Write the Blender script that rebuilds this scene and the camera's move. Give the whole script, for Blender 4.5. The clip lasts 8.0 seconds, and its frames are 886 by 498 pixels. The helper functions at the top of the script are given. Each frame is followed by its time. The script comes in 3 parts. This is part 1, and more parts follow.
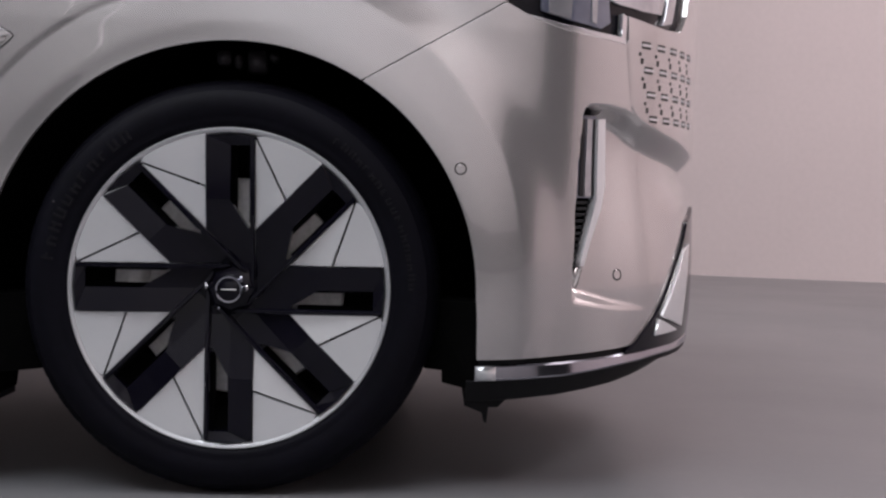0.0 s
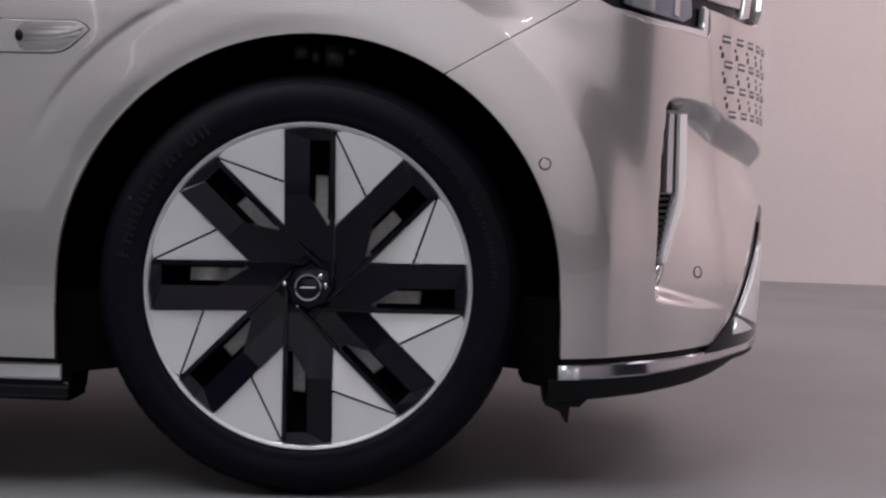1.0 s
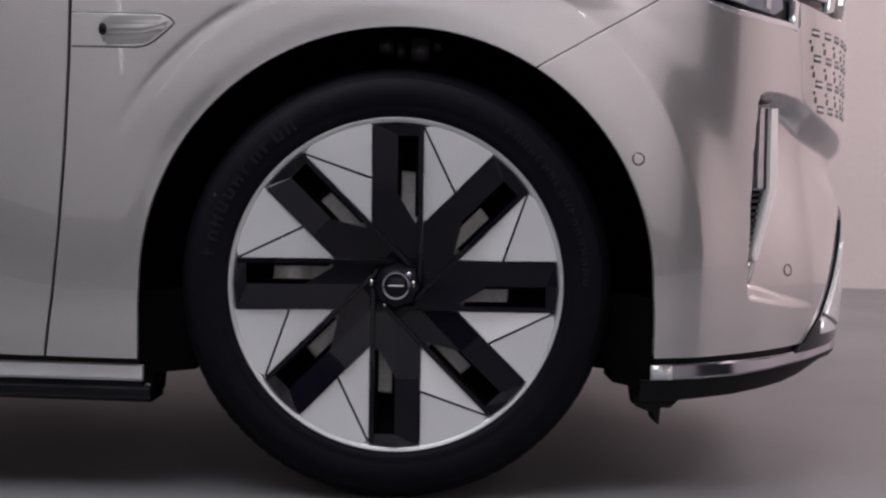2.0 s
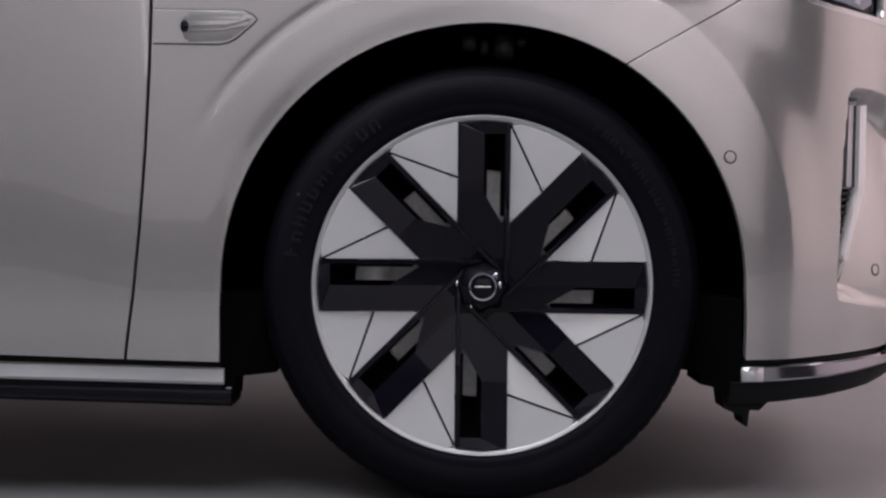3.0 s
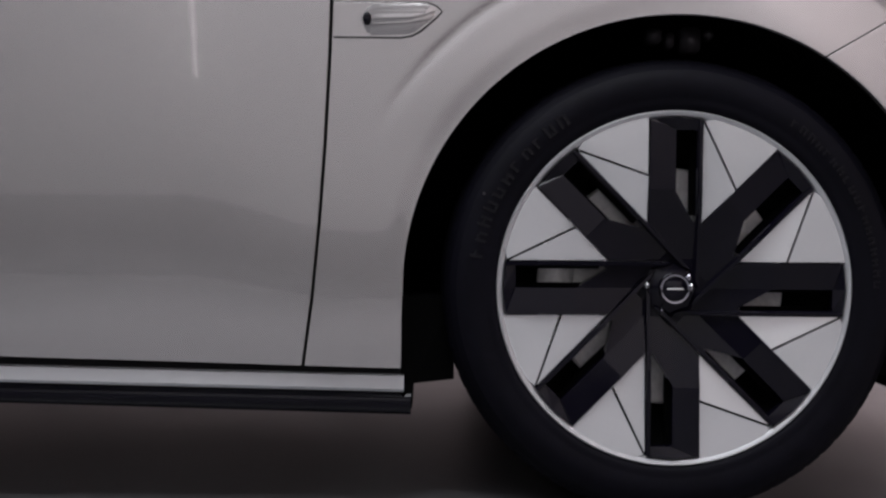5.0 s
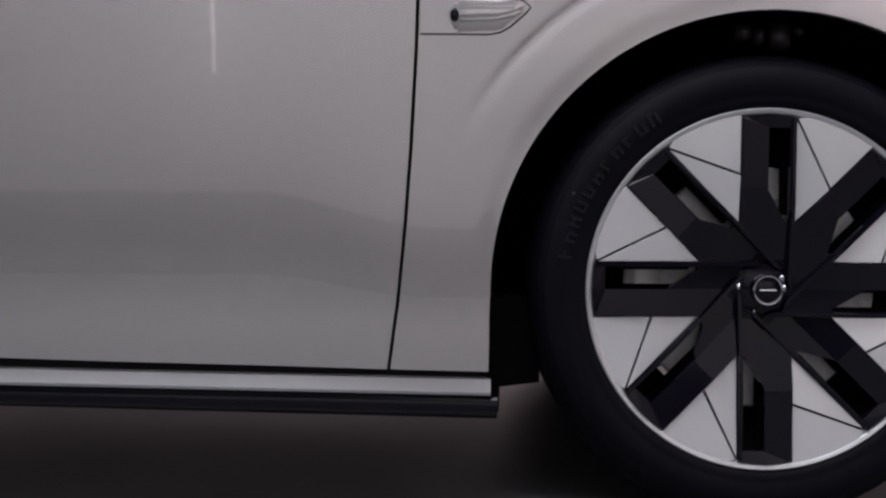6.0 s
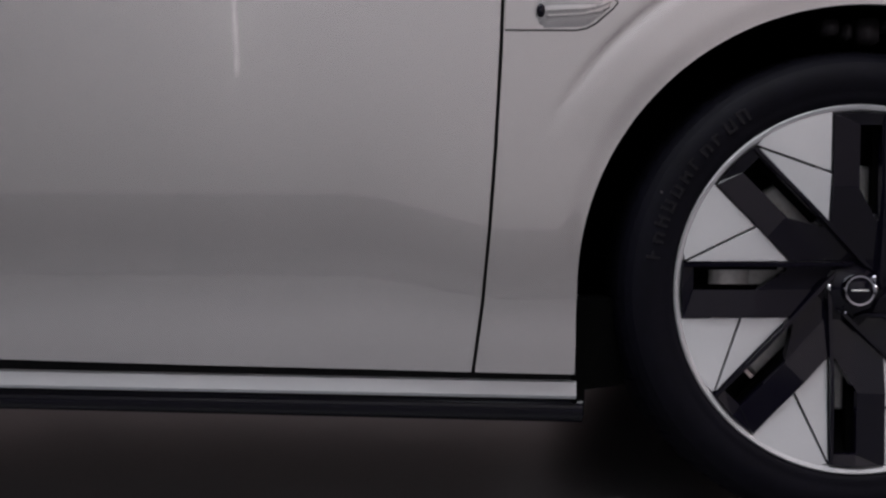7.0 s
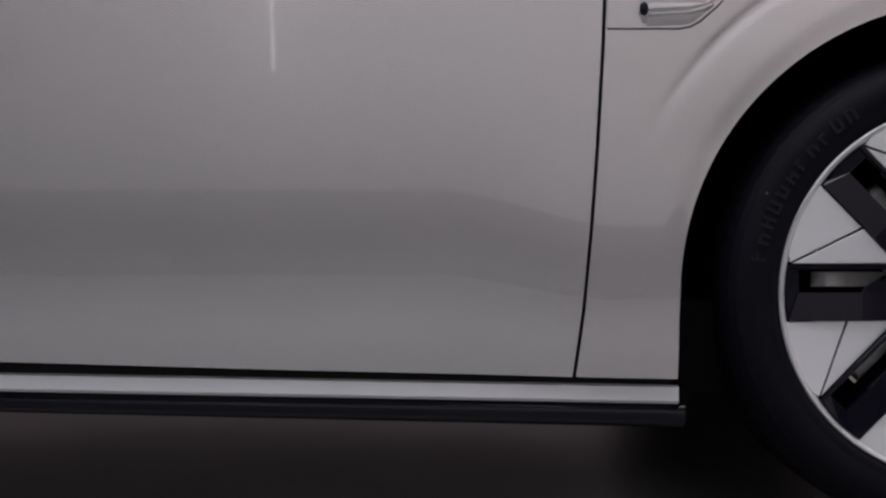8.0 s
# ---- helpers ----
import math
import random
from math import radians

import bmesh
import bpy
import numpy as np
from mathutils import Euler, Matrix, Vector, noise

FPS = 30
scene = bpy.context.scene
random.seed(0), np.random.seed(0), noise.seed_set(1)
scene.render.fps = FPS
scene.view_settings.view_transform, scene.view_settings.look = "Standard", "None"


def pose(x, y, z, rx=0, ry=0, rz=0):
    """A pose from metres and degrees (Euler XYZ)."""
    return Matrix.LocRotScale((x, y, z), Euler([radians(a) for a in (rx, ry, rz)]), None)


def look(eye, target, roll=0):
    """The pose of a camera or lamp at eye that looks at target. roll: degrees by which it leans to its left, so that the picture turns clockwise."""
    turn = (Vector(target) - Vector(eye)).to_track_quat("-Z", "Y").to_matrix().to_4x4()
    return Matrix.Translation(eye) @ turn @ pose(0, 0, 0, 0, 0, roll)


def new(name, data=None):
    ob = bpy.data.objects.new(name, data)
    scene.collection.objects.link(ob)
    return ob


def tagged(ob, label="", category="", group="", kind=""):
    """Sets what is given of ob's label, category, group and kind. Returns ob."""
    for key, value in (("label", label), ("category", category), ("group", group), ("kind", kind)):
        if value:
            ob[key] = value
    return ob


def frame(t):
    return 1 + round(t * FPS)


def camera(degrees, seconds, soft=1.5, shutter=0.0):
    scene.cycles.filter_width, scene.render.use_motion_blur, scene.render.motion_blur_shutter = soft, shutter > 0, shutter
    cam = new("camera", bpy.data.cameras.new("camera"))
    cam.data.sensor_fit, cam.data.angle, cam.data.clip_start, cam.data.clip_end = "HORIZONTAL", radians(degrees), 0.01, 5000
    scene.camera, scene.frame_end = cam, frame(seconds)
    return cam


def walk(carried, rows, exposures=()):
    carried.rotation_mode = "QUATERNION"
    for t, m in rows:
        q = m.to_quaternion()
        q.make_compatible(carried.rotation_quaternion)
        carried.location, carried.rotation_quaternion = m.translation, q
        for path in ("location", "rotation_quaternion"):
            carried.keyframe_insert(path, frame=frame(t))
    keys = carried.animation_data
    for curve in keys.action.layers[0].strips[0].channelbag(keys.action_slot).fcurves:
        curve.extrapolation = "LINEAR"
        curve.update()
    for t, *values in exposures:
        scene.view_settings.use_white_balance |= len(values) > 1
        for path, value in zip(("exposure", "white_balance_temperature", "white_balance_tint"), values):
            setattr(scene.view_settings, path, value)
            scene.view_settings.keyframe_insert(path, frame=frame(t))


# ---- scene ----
cam = camera(42.0, 8.0, soft=2.4)
PATH = [
    (0, (0.342, -1.942, 0.527), (0.36, 0.055, 0.424), 1.1),
    (0.5, (0.263, -1.924, 0.518), (0.289, 0.074, 0.419), 1.1),
    (1, (0.2, -1.906, 0.506), (0.223, 0.092, 0.415), 1.0),
    (2.5, (-0.016, -1.848, 0.48), (0.005, 0.15, 0.406), 0.8),
    (3, (-0.084, -1.831, 0.48), (-0.062, 0.168, 0.405), 0.7),
    (3.5, (-0.163, -1.811, 0.474), (-0.137, 0.187, 0.403), 0.7),
    (4, (-0.233, -1.793, 0.483), (-0.207, 0.205, 0.402), 0.7),
    (4.5, (-0.313, -1.775, 0.466), (-0.286, 0.224, 0.404), 0.6),
    (5, (-0.373, -1.757, 0.461), (-0.352, 0.242, 0.403), 0.5),
    (6.5, (-0.569, -1.702, 0.469), (-0.547, 0.297, 0.401), 0.3),
    (7, (-0.627, -1.685, 0.464), (-0.608, 0.314, 0.401), 0.2),
    (7.5, (-0.694, -1.669, 0.466), (-0.684, 0.33, 0.403), 0.1),
    (8, (-0.749, -1.658, 0.473), (-0.757, 0.341, 0.403), 0.0),
]
walk(cam, [(t, look(eye, target, roll)) for t, eye, target, roll in PATH])

# ---- light: a dim studio hall with large soft boxes overhead ----
world = bpy.data.worlds.new("studio_world")
scene.world = world
world.use_nodes = True
world.node_tree.nodes["Background"].inputs[0].default_value = (0.5, 0.5, 0.55, 1)
world.node_tree.nodes["Background"].inputs[1].default_value = 0.02
scene.view_settings.exposure = -0.11


def area_lamp(name, eye, target, sx, sy, watts, colour):
    lamp = bpy.data.lights.new(name, "AREA")
    lamp.shape, lamp.size, lamp.size_y, lamp.energy, lamp.color = "RECTANGLE", sx, sy, watts, colour
    ob = new(name, lamp)
    ob.matrix_world = look(eye, target)
    return ob


area_lamp("soft_box_over_car", (-2.3, -1.3, 5.0), (-2.1, -0.8, 0), 6.4, 3.2, 410, (0.92, 0.945, 1.0))
area_lamp("soft_box_front", (4.4, -0.8, 5.4), (0.7, 0.0, 0.4), 3.0, 3.0, 60, (1.0, 0.89, 0.93))
area_lamp("wall_wash", (3.4, 3.0, 5.2), (3.4, 5.2, 2.4), 5.0, 1.0, 150, (1.0, 0.92, 0.96))
# added fill: bounces off the far wall to brighten the floor under the car
area_lamp("under_car_fill", (-7.0, 6.0, 5.2), (-7.6, 8.4, 0.9), 6.0, 1.0, 170, (1.0, 0.92, 0.96))
area_lamp("side_wash", (6.6, -0.6, 5.6), (9.0, -0.6, 1.6), 1.0, 7.2, 620, (1.0, 0.925, 0.95))
area_lamp("hall_wash", (-1.6, -7.0, 5.6), (-1.6, -9.9, 2.2), 7.0, 1.2, 370, (0.92, 0.945, 1.0))
# added pink fill: lights the stretch of wall mirrored in the front flare
area_lamp("flare_pink_fill", (5.0, -7.0, 5.6), (5.0, -9.9, 2.2), 5.0, 1.2, 330, (1.0, 0.90, 0.93))
area_lamp("spot_lamp", (2.5, -6.0, 3.5), (0.3, 0.0, 0.7), 0.13, 0.07, 0.9, (1.0, 0.96, 0.95))


# ---- materials ----
def material(name, colour, rough=0.5, metal=0.0, coat=0.0, coat_rough=0.03, grain=0.0, grain_scale=60.0, bump=0.0,
             bump_scale=200.0, stain=0.0, stain_scale=2.0, rough_vary=0.0, specular=0.5):
    mat = bpy.data.materials.new(name)
    mat.use_nodes = True
    nodes, links = mat.node_tree.nodes, mat.node_tree.links
    bsdf = nodes["Principled BSDF"]
    bsdf.inputs["Base Color"].default_value = (*colour, 1)
    bsdf.inputs["Roughness"].default_value = rough
    bsdf.inputs["Metallic"].default_value = metal
    bsdf.inputs["Coat Weight"].default_value = coat
    bsdf.inputs["Coat Roughness"].default_value = coat_rough
    bsdf.inputs["Specular IOR Level"].default_value = specular
    bsdf.inputs["Coat IOR"].default_value = 1.65
    where = nodes.new("ShaderNodeTexCoord").outputs["Object"]

    def fog(scale, detail=4.0):
        node = nodes.new("ShaderNodeTexNoise")
        node.inputs["Scale"].default_value, node.inputs["Detail"].default_value = scale, detail
        links.new(where, node.inputs["Vector"])
        return node.outputs["Fac"]

    def spread(fac, low, high):
        node = nodes.new("ShaderNodeMapRange")
        node.inputs["From Min"].default_value, node.inputs["From Max"].default_value = 0.3, 0.7
        node.inputs["To Min"].default_value, node.inputs["To Max"].default_value = low, high
        links.new(fac, node.inputs["Value"])
        return node.outputs["Result"]

    if grain or stain:
        one = nodes.new("ShaderNodeMath")
        one.operation = "MULTIPLY"
        links.new(spread(fog(grain_scale), 1 - grain, 1 + grain), one.inputs[0])
        links.new(spread(fog(stain_scale), 1 - stain, 1 + stain), one.inputs[1])
        scale = nodes.new("ShaderNodeVectorMath")
        scale.operation = "SCALE"
        scale.inputs[0].default_value = colour
        links.new(one.outputs[0], scale.inputs["Scale"])
        links.new(scale.outputs[0], bsdf.inputs["Base Color"])
    if rough_vary:
        links.new(spread(fog(stain_scale * 1.7), rough - rough_vary, rough + rough_vary), bsdf.inputs["Roughness"])
    if bump:
        node = nodes.new("ShaderNodeBump")
        node.inputs["Strength"].default_value, node.inputs["Distance"].default_value = bump, 0.002
        links.new(fog(bump_scale), node.inputs["Height"])
        links.new(node.outputs["Normal"], bsdf.inputs["Normal"])
    return mat


PAINT = material("champagne_silver_paint", (0.54, 0.52, 0.52), 0.19, 0.74, 1.0, 0.03, grain=0.008, grain_scale=700, stain=0.015, stain_scale=1.5)
GLOSS_BLACK = material("gloss_black_plastic", (0.004, 0.0035, 0.008), 0.10, 0, 0.0, 0.05, rough_vary=0.03, stain_scale=14, specular=0.25)
MATT_BLACK = material("matt_black_plastic", (0.008, 0.008, 0.009), 0.55, grain=0.2, grain_scale=200, bump=0.3, bump_scale=500, specular=0.15)
DEEP_BLACK = material("felt_arch_liner", (0.002, 0.002, 0.002), 0.95, grain=0.3, grain_scale=300, specular=0.05)
RUBBER = material("tyre_rubber", (0.0030, 0.0028, 0.0058), 0.6, grain=0.2, grain_scale=90, bump=0.12, bump_scale=300, stain=0.2, stain_scale=9, specular=0.10)
MOULDED = material("moulded_rubber", (0.0055, 0.005, 0.0075), 0.42, grain=0.2, grain_scale=90, stain=0.2, stain_scale=9, specular=0.22)
RIM_LIP = material("brushed_rim_lip", (0.62, 0.63, 0.65), 0.38, 0.6, grain=0.02, grain_scale=300)
SILVER = material("diamond_cut_alloy", (0.82, 0.83, 0.85), 0.24, 0.55, grain=0.015, grain_scale=500, rough_vary=0.02, stain_scale=5)
CHROME = material("bright_chrome", (0.41, 0.41, 0.46), 0.12, 1.0, rough_vary=0.03, stain_scale=20)
SATIN = material("satin_alloy_trim", (0.66, 0.66, 0.68), 0.22, 0.9, rough_vary=0.04, stain_scale=12)
IRON = material("cast_iron_brake", (0.80, 0.79, 0.79), 0.5, 0.2, grain=0.1, grain_scale=120, bump=0.2, bump_scale=300)
LAMP_GLASS = material("smoked_lamp_lens", (0.12, 0.13, 0.18), 0.06, 0.1, 1.0, 0.02, stain=0.2, stain_scale=18)
LAMP_CLEAR = material("clear_lamp_reflector", (0.46, 0.46, 0.49), 0.16, 0.6, 1.0, 0.02, stain=0.15, stain_scale=25)
BRACKET = material("greasy_steel_bracket", (0.05, 0.045, 0.05), 0.5, 0.5, grain=0.2, grain_scale=150)
HALL_DARK = material("dark_hall_matt", (0.02, 0.02, 0.022), 0.95, grain=0.2, grain_scale=120, bump=0.3, bump_scale=300)
DARK_GREY = material("dark_grey_plastic", (0.02, 0.02, 0.022), 0.4, grain=0.1, grain_scale=200, bump=0.1, specular=0.3)
FLOOR = material("polished_grey_floor", (0.142, 0.141, 0.148), 0.31, grain=0.03, grain_scale=40, stain=0.06, stain_scale=0.9, rough_vary=0.03)
WALL = material("pale_pink_plaster", (0.585, 0.50, 0.495), 0.85, grain=0.02, grain_scale=30, stain=0.04, stain_scale=0.6, bump=0.05, bump_scale=80)
GREY_WALL = material("grey_plaster", (0.42, 0.41, 0.41), 0.85, grain=0.03, grain_scale=30, stain=0.05, stain_scale=0.5, bump=0.05, bump_scale=80)


# ---- mesh helpers ----
def part(name, bm, mat, parent=None, label="", smooth=True, normals=None):
    mesh = bpy.data.meshes.new(name)
    bm.normal_update()
    for f in bm.faces:
        f.smooth = smooth
    bm.to_mesh(mesh)
    bm.free()
    mesh.materials.append(mat)
    if normals:
        mesh.normals_split_custom_set_from_vertices(normals)
    ob = new(name, mesh)
    if parent:
        ob.parent = parent
    if label:
        tagged(ob, label)
    return ob


def sharp_by_angle(bm, degrees=30):
    bm.normal_update()
    for e in bm.edges:
        if len(e.link_faces) == 2 and e.calc_face_angle(0) > radians(degrees):
            e.smooth = False


def box(bm, lo, hi, bevel=0.0):
    made = bmesh.ops.create_cube(bm, size=1)["verts"]
    for v in made:
        v.co = Vector([lo[n] + (v.co[n] + 0.5) * (hi[n] - lo[n]) for n in range(3)])
    if bevel:
        bmesh.ops.bevel(bm, geom=list({e for v in made for e in v.link_edges}), offset=bevel, segments=2, affect="EDGES")
    return made


def prism(bm, outline, back, bevel=0.0):
    """A closed plate: outline of (x, y, z) towards the viewer at -y, extruded by back along +y."""
    front = [bm.verts.new(p) for p in outline]
    rear = [bm.verts.new((p[0], p[1] + back, p[2])) for p in outline]
    n = len(front)
    faces = [bm.faces.new(front), bm.faces.new(rear[::-1])]
    faces += [bm.faces.new((front[i], rear[i], rear[(i + 1) % n], front[(i + 1) % n])) for i in range(n)]
    bmesh.ops.recalc_face_normals(bm, faces=faces)
    if bevel:
        rim = {e for e in faces[0].edges}
        bmesh.ops.bevel(bm, geom=list(rim), offset=bevel, segments=2, affect="EDGES", clamp_overlap=True)


def revolve(bm, profile, steps=96, start=0.0, end=2 * math.pi, closed=False):
    """Turns a profile of (radius, y) about the y axis."""
    full = abs(end - start) > 6.28
    rings = []
    for i in range(steps if full else steps + 1):
        a = start + (end - start) * i / steps
        rings.append([bm.verts.new((r * math.sin(a), y, r * math.cos(a))) for r, y in profile])
    n = len(profile)
    for i in range(steps):
        a, b = rings[i], rings[(i + 1) % len(rings)]
        for j in range(n if closed else n - 1):
            bm.faces.new((a[j], a[(j + 1) % n], b[(j + 1) % n], b[j]))


def smoothstep(a, b, v):
    t = min(1.0, max(0.0, (v - a) / (b - a)))
    return t * t * (3 - 2 * t)


# ---- the car's skin: a plan curve (side, corner, nose) lifted by height and dented by relief ----
CORNER, REACH, HALF, POWER = 0.38, 0.545, 0.90, 2.3
AXLE, ARCH = 0.352, 0.416
PLAN = []
along, last = CORNER, None
for i in range(0, 721):
    th = math.pi / 2 * (i / 720) ** 1.5
    p = (CORNER + REACH * math.sin(th) ** (2 / POWER), HALF * (1 - max(0.0, math.cos(th)) ** (2 / POWER)))
    if last:
        along += math.dist(p, last)
    PLAN.append((along, *p))
    last = p
PLAN_S, PLAN_X, PLAN_Y = (np.array(c) for c in zip(*PLAN))


def plan(s):
    if s <= CORNER:
        return s, 0.0
    return float(np.interp(s, PLAN_S, PLAN_X)), float(np.interp(s, PLAN_S, PLAN_Y))


def ramp(v, points):
    return float(np.interp(v, [q[0] for q in points], [q[1] for q in points]))


LAMP_EDGE = [(0.33, 0.596), (0.371, 0.597), (0.469, 0.601), (0.566, 0.605), (0.605, 0.609), (0.663, 0.614), (0.69, 0.622)]
CHANNEL = [(0.34, 0.612), (0.365, 0.619), (0.439, 0.643), (0.498, 0.667), (0.538, 0.674), (0.652, 0.672), (0.69, 0.672)]
SHELF = [(0.60, 0.666), (0.615, 0.676), (0.640, 0.680), (0.726, 0.674), (0.764, 0.654), (0.859, 0.634), (1.09, 0.605), (1.4, 0.60)]
LEDGE = [(0.59, 0.338), (0.606, 0.333), (0.694, 0.321), (0.793, 0.313), (1.4, 0.31)]


def soft_positive(v, k):
    return 0.5 * (v + math.sqrt(v * v + k * k))


def pocket(s, z):
    """Depth of the recess in the bumper's corner: a deep channel for the upright lamp, then a shallower face."""
    if s < 0.58:
        return 0.0
    left = ramp(z, LAMP_EDGE)
    inside = smoothstep(left - 0.002, left + 0.009, s)
    top, low = sum(ramp(s + 0.012 * k, SHELF) for k in (-2, -1, 0, 1, 2)) / 5, ramp(s, LEDGE)
    inside *= 1 - smoothstep(top - 0.020 - 0.024 * smoothstep(0.62, 0.80, s), top + 0.003, z)
    inside *= smoothstep(low - 0.003, low + ramp(s, [(0.60, 0.030), (0.78, 0.007)]), z)
    depth = 0.014 * (1 - smoothstep(0.62, 0.81, s)) + 0.032 * smoothstep(0.34, 0.64, z)
    depth *= 1 - 0.9 * smoothstep(0.82, 1.0, s) * (1 - smoothstep(0.49, 0.57, z))
    edge = ramp(z, CHANNEL)
    depth += 0.026 * (1 - smoothstep(edge - 0.014, edge, s)) * smoothstep(0.345, 0.43, z)
    return inside * depth


def relief(s, z, dented=True):
    """How far the skin stands out (+) or in (-) from the plan curve."""
    d = 0.004 + 0.05 * max(0.0, min(z, 0.80) - 0.485) ** 2 - 0.14 * soft_positive(0.275 - z, 0.05) - 0.06 * max(0.0, z - 0.80) ** 2
    r = math.hypot(s, z - AXLE) if z > AXLE else abs(s)
    steep = max(0.0, (z - AXLE) / max(r, 1e-6))
    # wheel-arch flare: falls outward to a valley behind the wheel, turns forward before it from a flat lip over a convex brow
    ahead = smoothstep(-0.12, 0.22, s)
    fade = smoothstep(0.55, 0.72, z)
    rear = 0.509
    d += (1 - ahead) * fade * (0.034 * (soft_positive(rear - r, 0.008) - soft_positive(0.452 - r, 0.006)) - 0.0012 * math.exp(-((r - rear - 0.002) / 0.010) ** 2))
    brow = 0.494 + 0.040 * steep
    d += ahead * (0.014 - 0.13 * (soft_positive(r - 0.420, 0.004) - soft_positive(r - brow - 0.07, 0.03)) - 0.11 * (soft_positive(r - brow, 0.002) - soft_positive(r - brow - 0.07, 0.03)))
    d -= 0.0008 * (1 - smoothstep(ARCH, ARCH + 0.034, r))
    d += 0.008 * smoothstep(0.62, 0.95, s)
    # lower fender stands out towards the sill
    d += 0.022 * smoothstep(-0.76, -0.50, s) * (1 - ahead) * soft_positive(0.56 - z, 0.14)
    # grille panel stands slightly proud
    if s > 0.69 and z > 0.58:
        left = ramp(z, [(0.655, 0.760), (0.666, 0.741), (0.68, 0.729), (0.739, 0.718), (0.80, 0.708)])
        top = ramp(s, SHELF)
        d += 0.0016 * smoothstep(left - 0.003, left + 0.006, s) * smoothstep(top - 0.012, top + 0.006, z)
    if dented:
        d -= pocket(s, z)
    return d


def skin(s, z, out=0.0, dented=True):
    def base(s_):
        return np.array(plan(s_))
    e = 1e-4
    t = base(s + e) - base(s - e)
    t /= np.linalg.norm(t)
    x, y = base(s) + np.array((t[1], -t[0])) * (relief(s, z, dented) + out)
    return Vector((x, y, z))


def skin_normal(s, z, dented=True):
    e = 0.0012
    a = skin(s + e, z, 0, dented) - skin(s - e, z, 0, dented)
    b = skin(s, z + e, 0, dented) - skin(s, z - e, 0, dented)
    return a.cross(b).normalized()


def panel(name, outline, mat, parent, label="", step=0.012, out=0.0, thick=0.012, lip=0.0007, dented=True, fine=None):
    """A skin panel cut to an outline of (s, z): gridded, laid on the skin, with turned-in edges."""
    bm = bmesh.new()
    bm.faces.new([bm.verts.new((s, 0, z)) for s, z in outline])
    bm.normal_update()
    bmesh.ops.triangulate(bm, faces=bm.faces[:])
    for axis, norm in ((0, (1, 0, 0)), (2, (0, 0, 1))):
        values = [p[0 if axis == 0 else 1] for p in outline]
        at = math.ceil(min(values) / step) * step
        cuts = []
        while at < max(values):
            cuts.append(at)
            at += step
        if fine:
            lo, hi, tiny = fine[axis // 2]
            cuts = [c for c in cuts if c < lo or c > hi] + [lo + tiny * i for i in range(int((hi - lo) / tiny))]
        for at in cuts:
            co = [0, 0, 0]
            co[axis] = at + 1e-5
            bmesh.ops.bisect_plane(bm, geom=bm.verts[:] + bm.edges[:] + bm.faces[:], plane_co=co, plane_no=norm, dist=1e-6)
    bmesh.ops.remove_doubles(bm, verts=bm.verts[:], dist=2e-5)
    bm.normal_update()
    if sum(f.normal.y * f.calc_area() for f in bm.faces) > 0:
        bmesh.ops.reverse_faces(bm, faces=bm.faces[:])
    place = {v: (v.co.x, v.co.z) for v in bm.verts}
    normal = {}
    inward = {}
    rim = [e for e in bm.edges if len(e.link_faces) == 1]
    for v, (s, z) in place.items():
        normal[v] = skin_normal(s, z, dented)
        v.co = skin(s, z, out, dented)
    # turned edge: a short rounded lip, then straight in
    for e in rim:
        f = e.link_faces[0]
        mid = sum((v.co for v in f.verts), Vector()) / len(f.verts)
        a, b = e.verts
        side = (b.co - a.co).cross(normal[a])
        side = side.normalized() if side.length > 0 else Vector()
        if side.dot(mid - a.co) > 0:
            side = -side
        for v in (a, b):
            inward[v] = inward.get(v, Vector()) + side
    rings = [{}, {}]
    for v, side in inward.items():
        side = side.normalized() if side.length > 1e-6 else Vector()
        n = normal[v]
        for ring, (o, i) in zip(rings, ((lip, lip), (lip, thick))):
            w = bm.verts.new(v.co + side * o - n * i)
            normal[w] = (side + n * (0.3 if i == lip else 0)).normalized()
            ring[v] = w
    made = []
    for e in rim:
        a, b = e.verts
        for lo, hi in (({a: a, b: b}, rings[0]), (rings[0], rings[1])):
            made.append(bm.faces.new((lo[a], lo[b], hi[b], hi[a])))
    bmesh.ops.recalc_face_normals(bm, faces=bm.faces[:])
    bm.verts.index_update()
    front = max((v for v in place), key=lambda v: -v.co.y)
    if front.link_faces[0].normal.dot(normal[front]) < 0:
        bmesh.ops.reverse_faces(bm, faces=bm.faces[:])
    return part(name, bm, mat, parent, label, normals=[tuple(normal[v]) for v in bm.verts])


def strip(name, path, sections, mat, parent, label="", ends=True, sharp=25):
    """Sweeps a section of (out, z) points along values of s on the skin's plan curve."""
    bm = bmesh.new()
    rings = []
    for s, section in zip(path, sections):
        x, y = plan(s)
        e = 1e-3
        (x0, y0), (x1, y1) = plan(s - e), plan(s + e)
        t = Vector((x1 - x0, y1 - y0)).normalized()
        rings.append([bm.verts.new((x + t.y * o, y - t.x * o, z)) for o, z in section])
    n = len(rings[0])
    for a, b in zip(rings, rings[1:]):
        for j in range(n):
            bm.faces.new((a[j], a[(j + 1) % n], b[(j + 1) % n], b[j]))
    if ends:
        bm.faces.new(rings[0])
        bm.faces.new(rings[-1][::-1])
    bmesh.ops.recalc_face_normals(bm, faces=bm.faces[:])
    sharp_by_angle(bm, sharp)
    return part(name, bm, mat, parent, label)


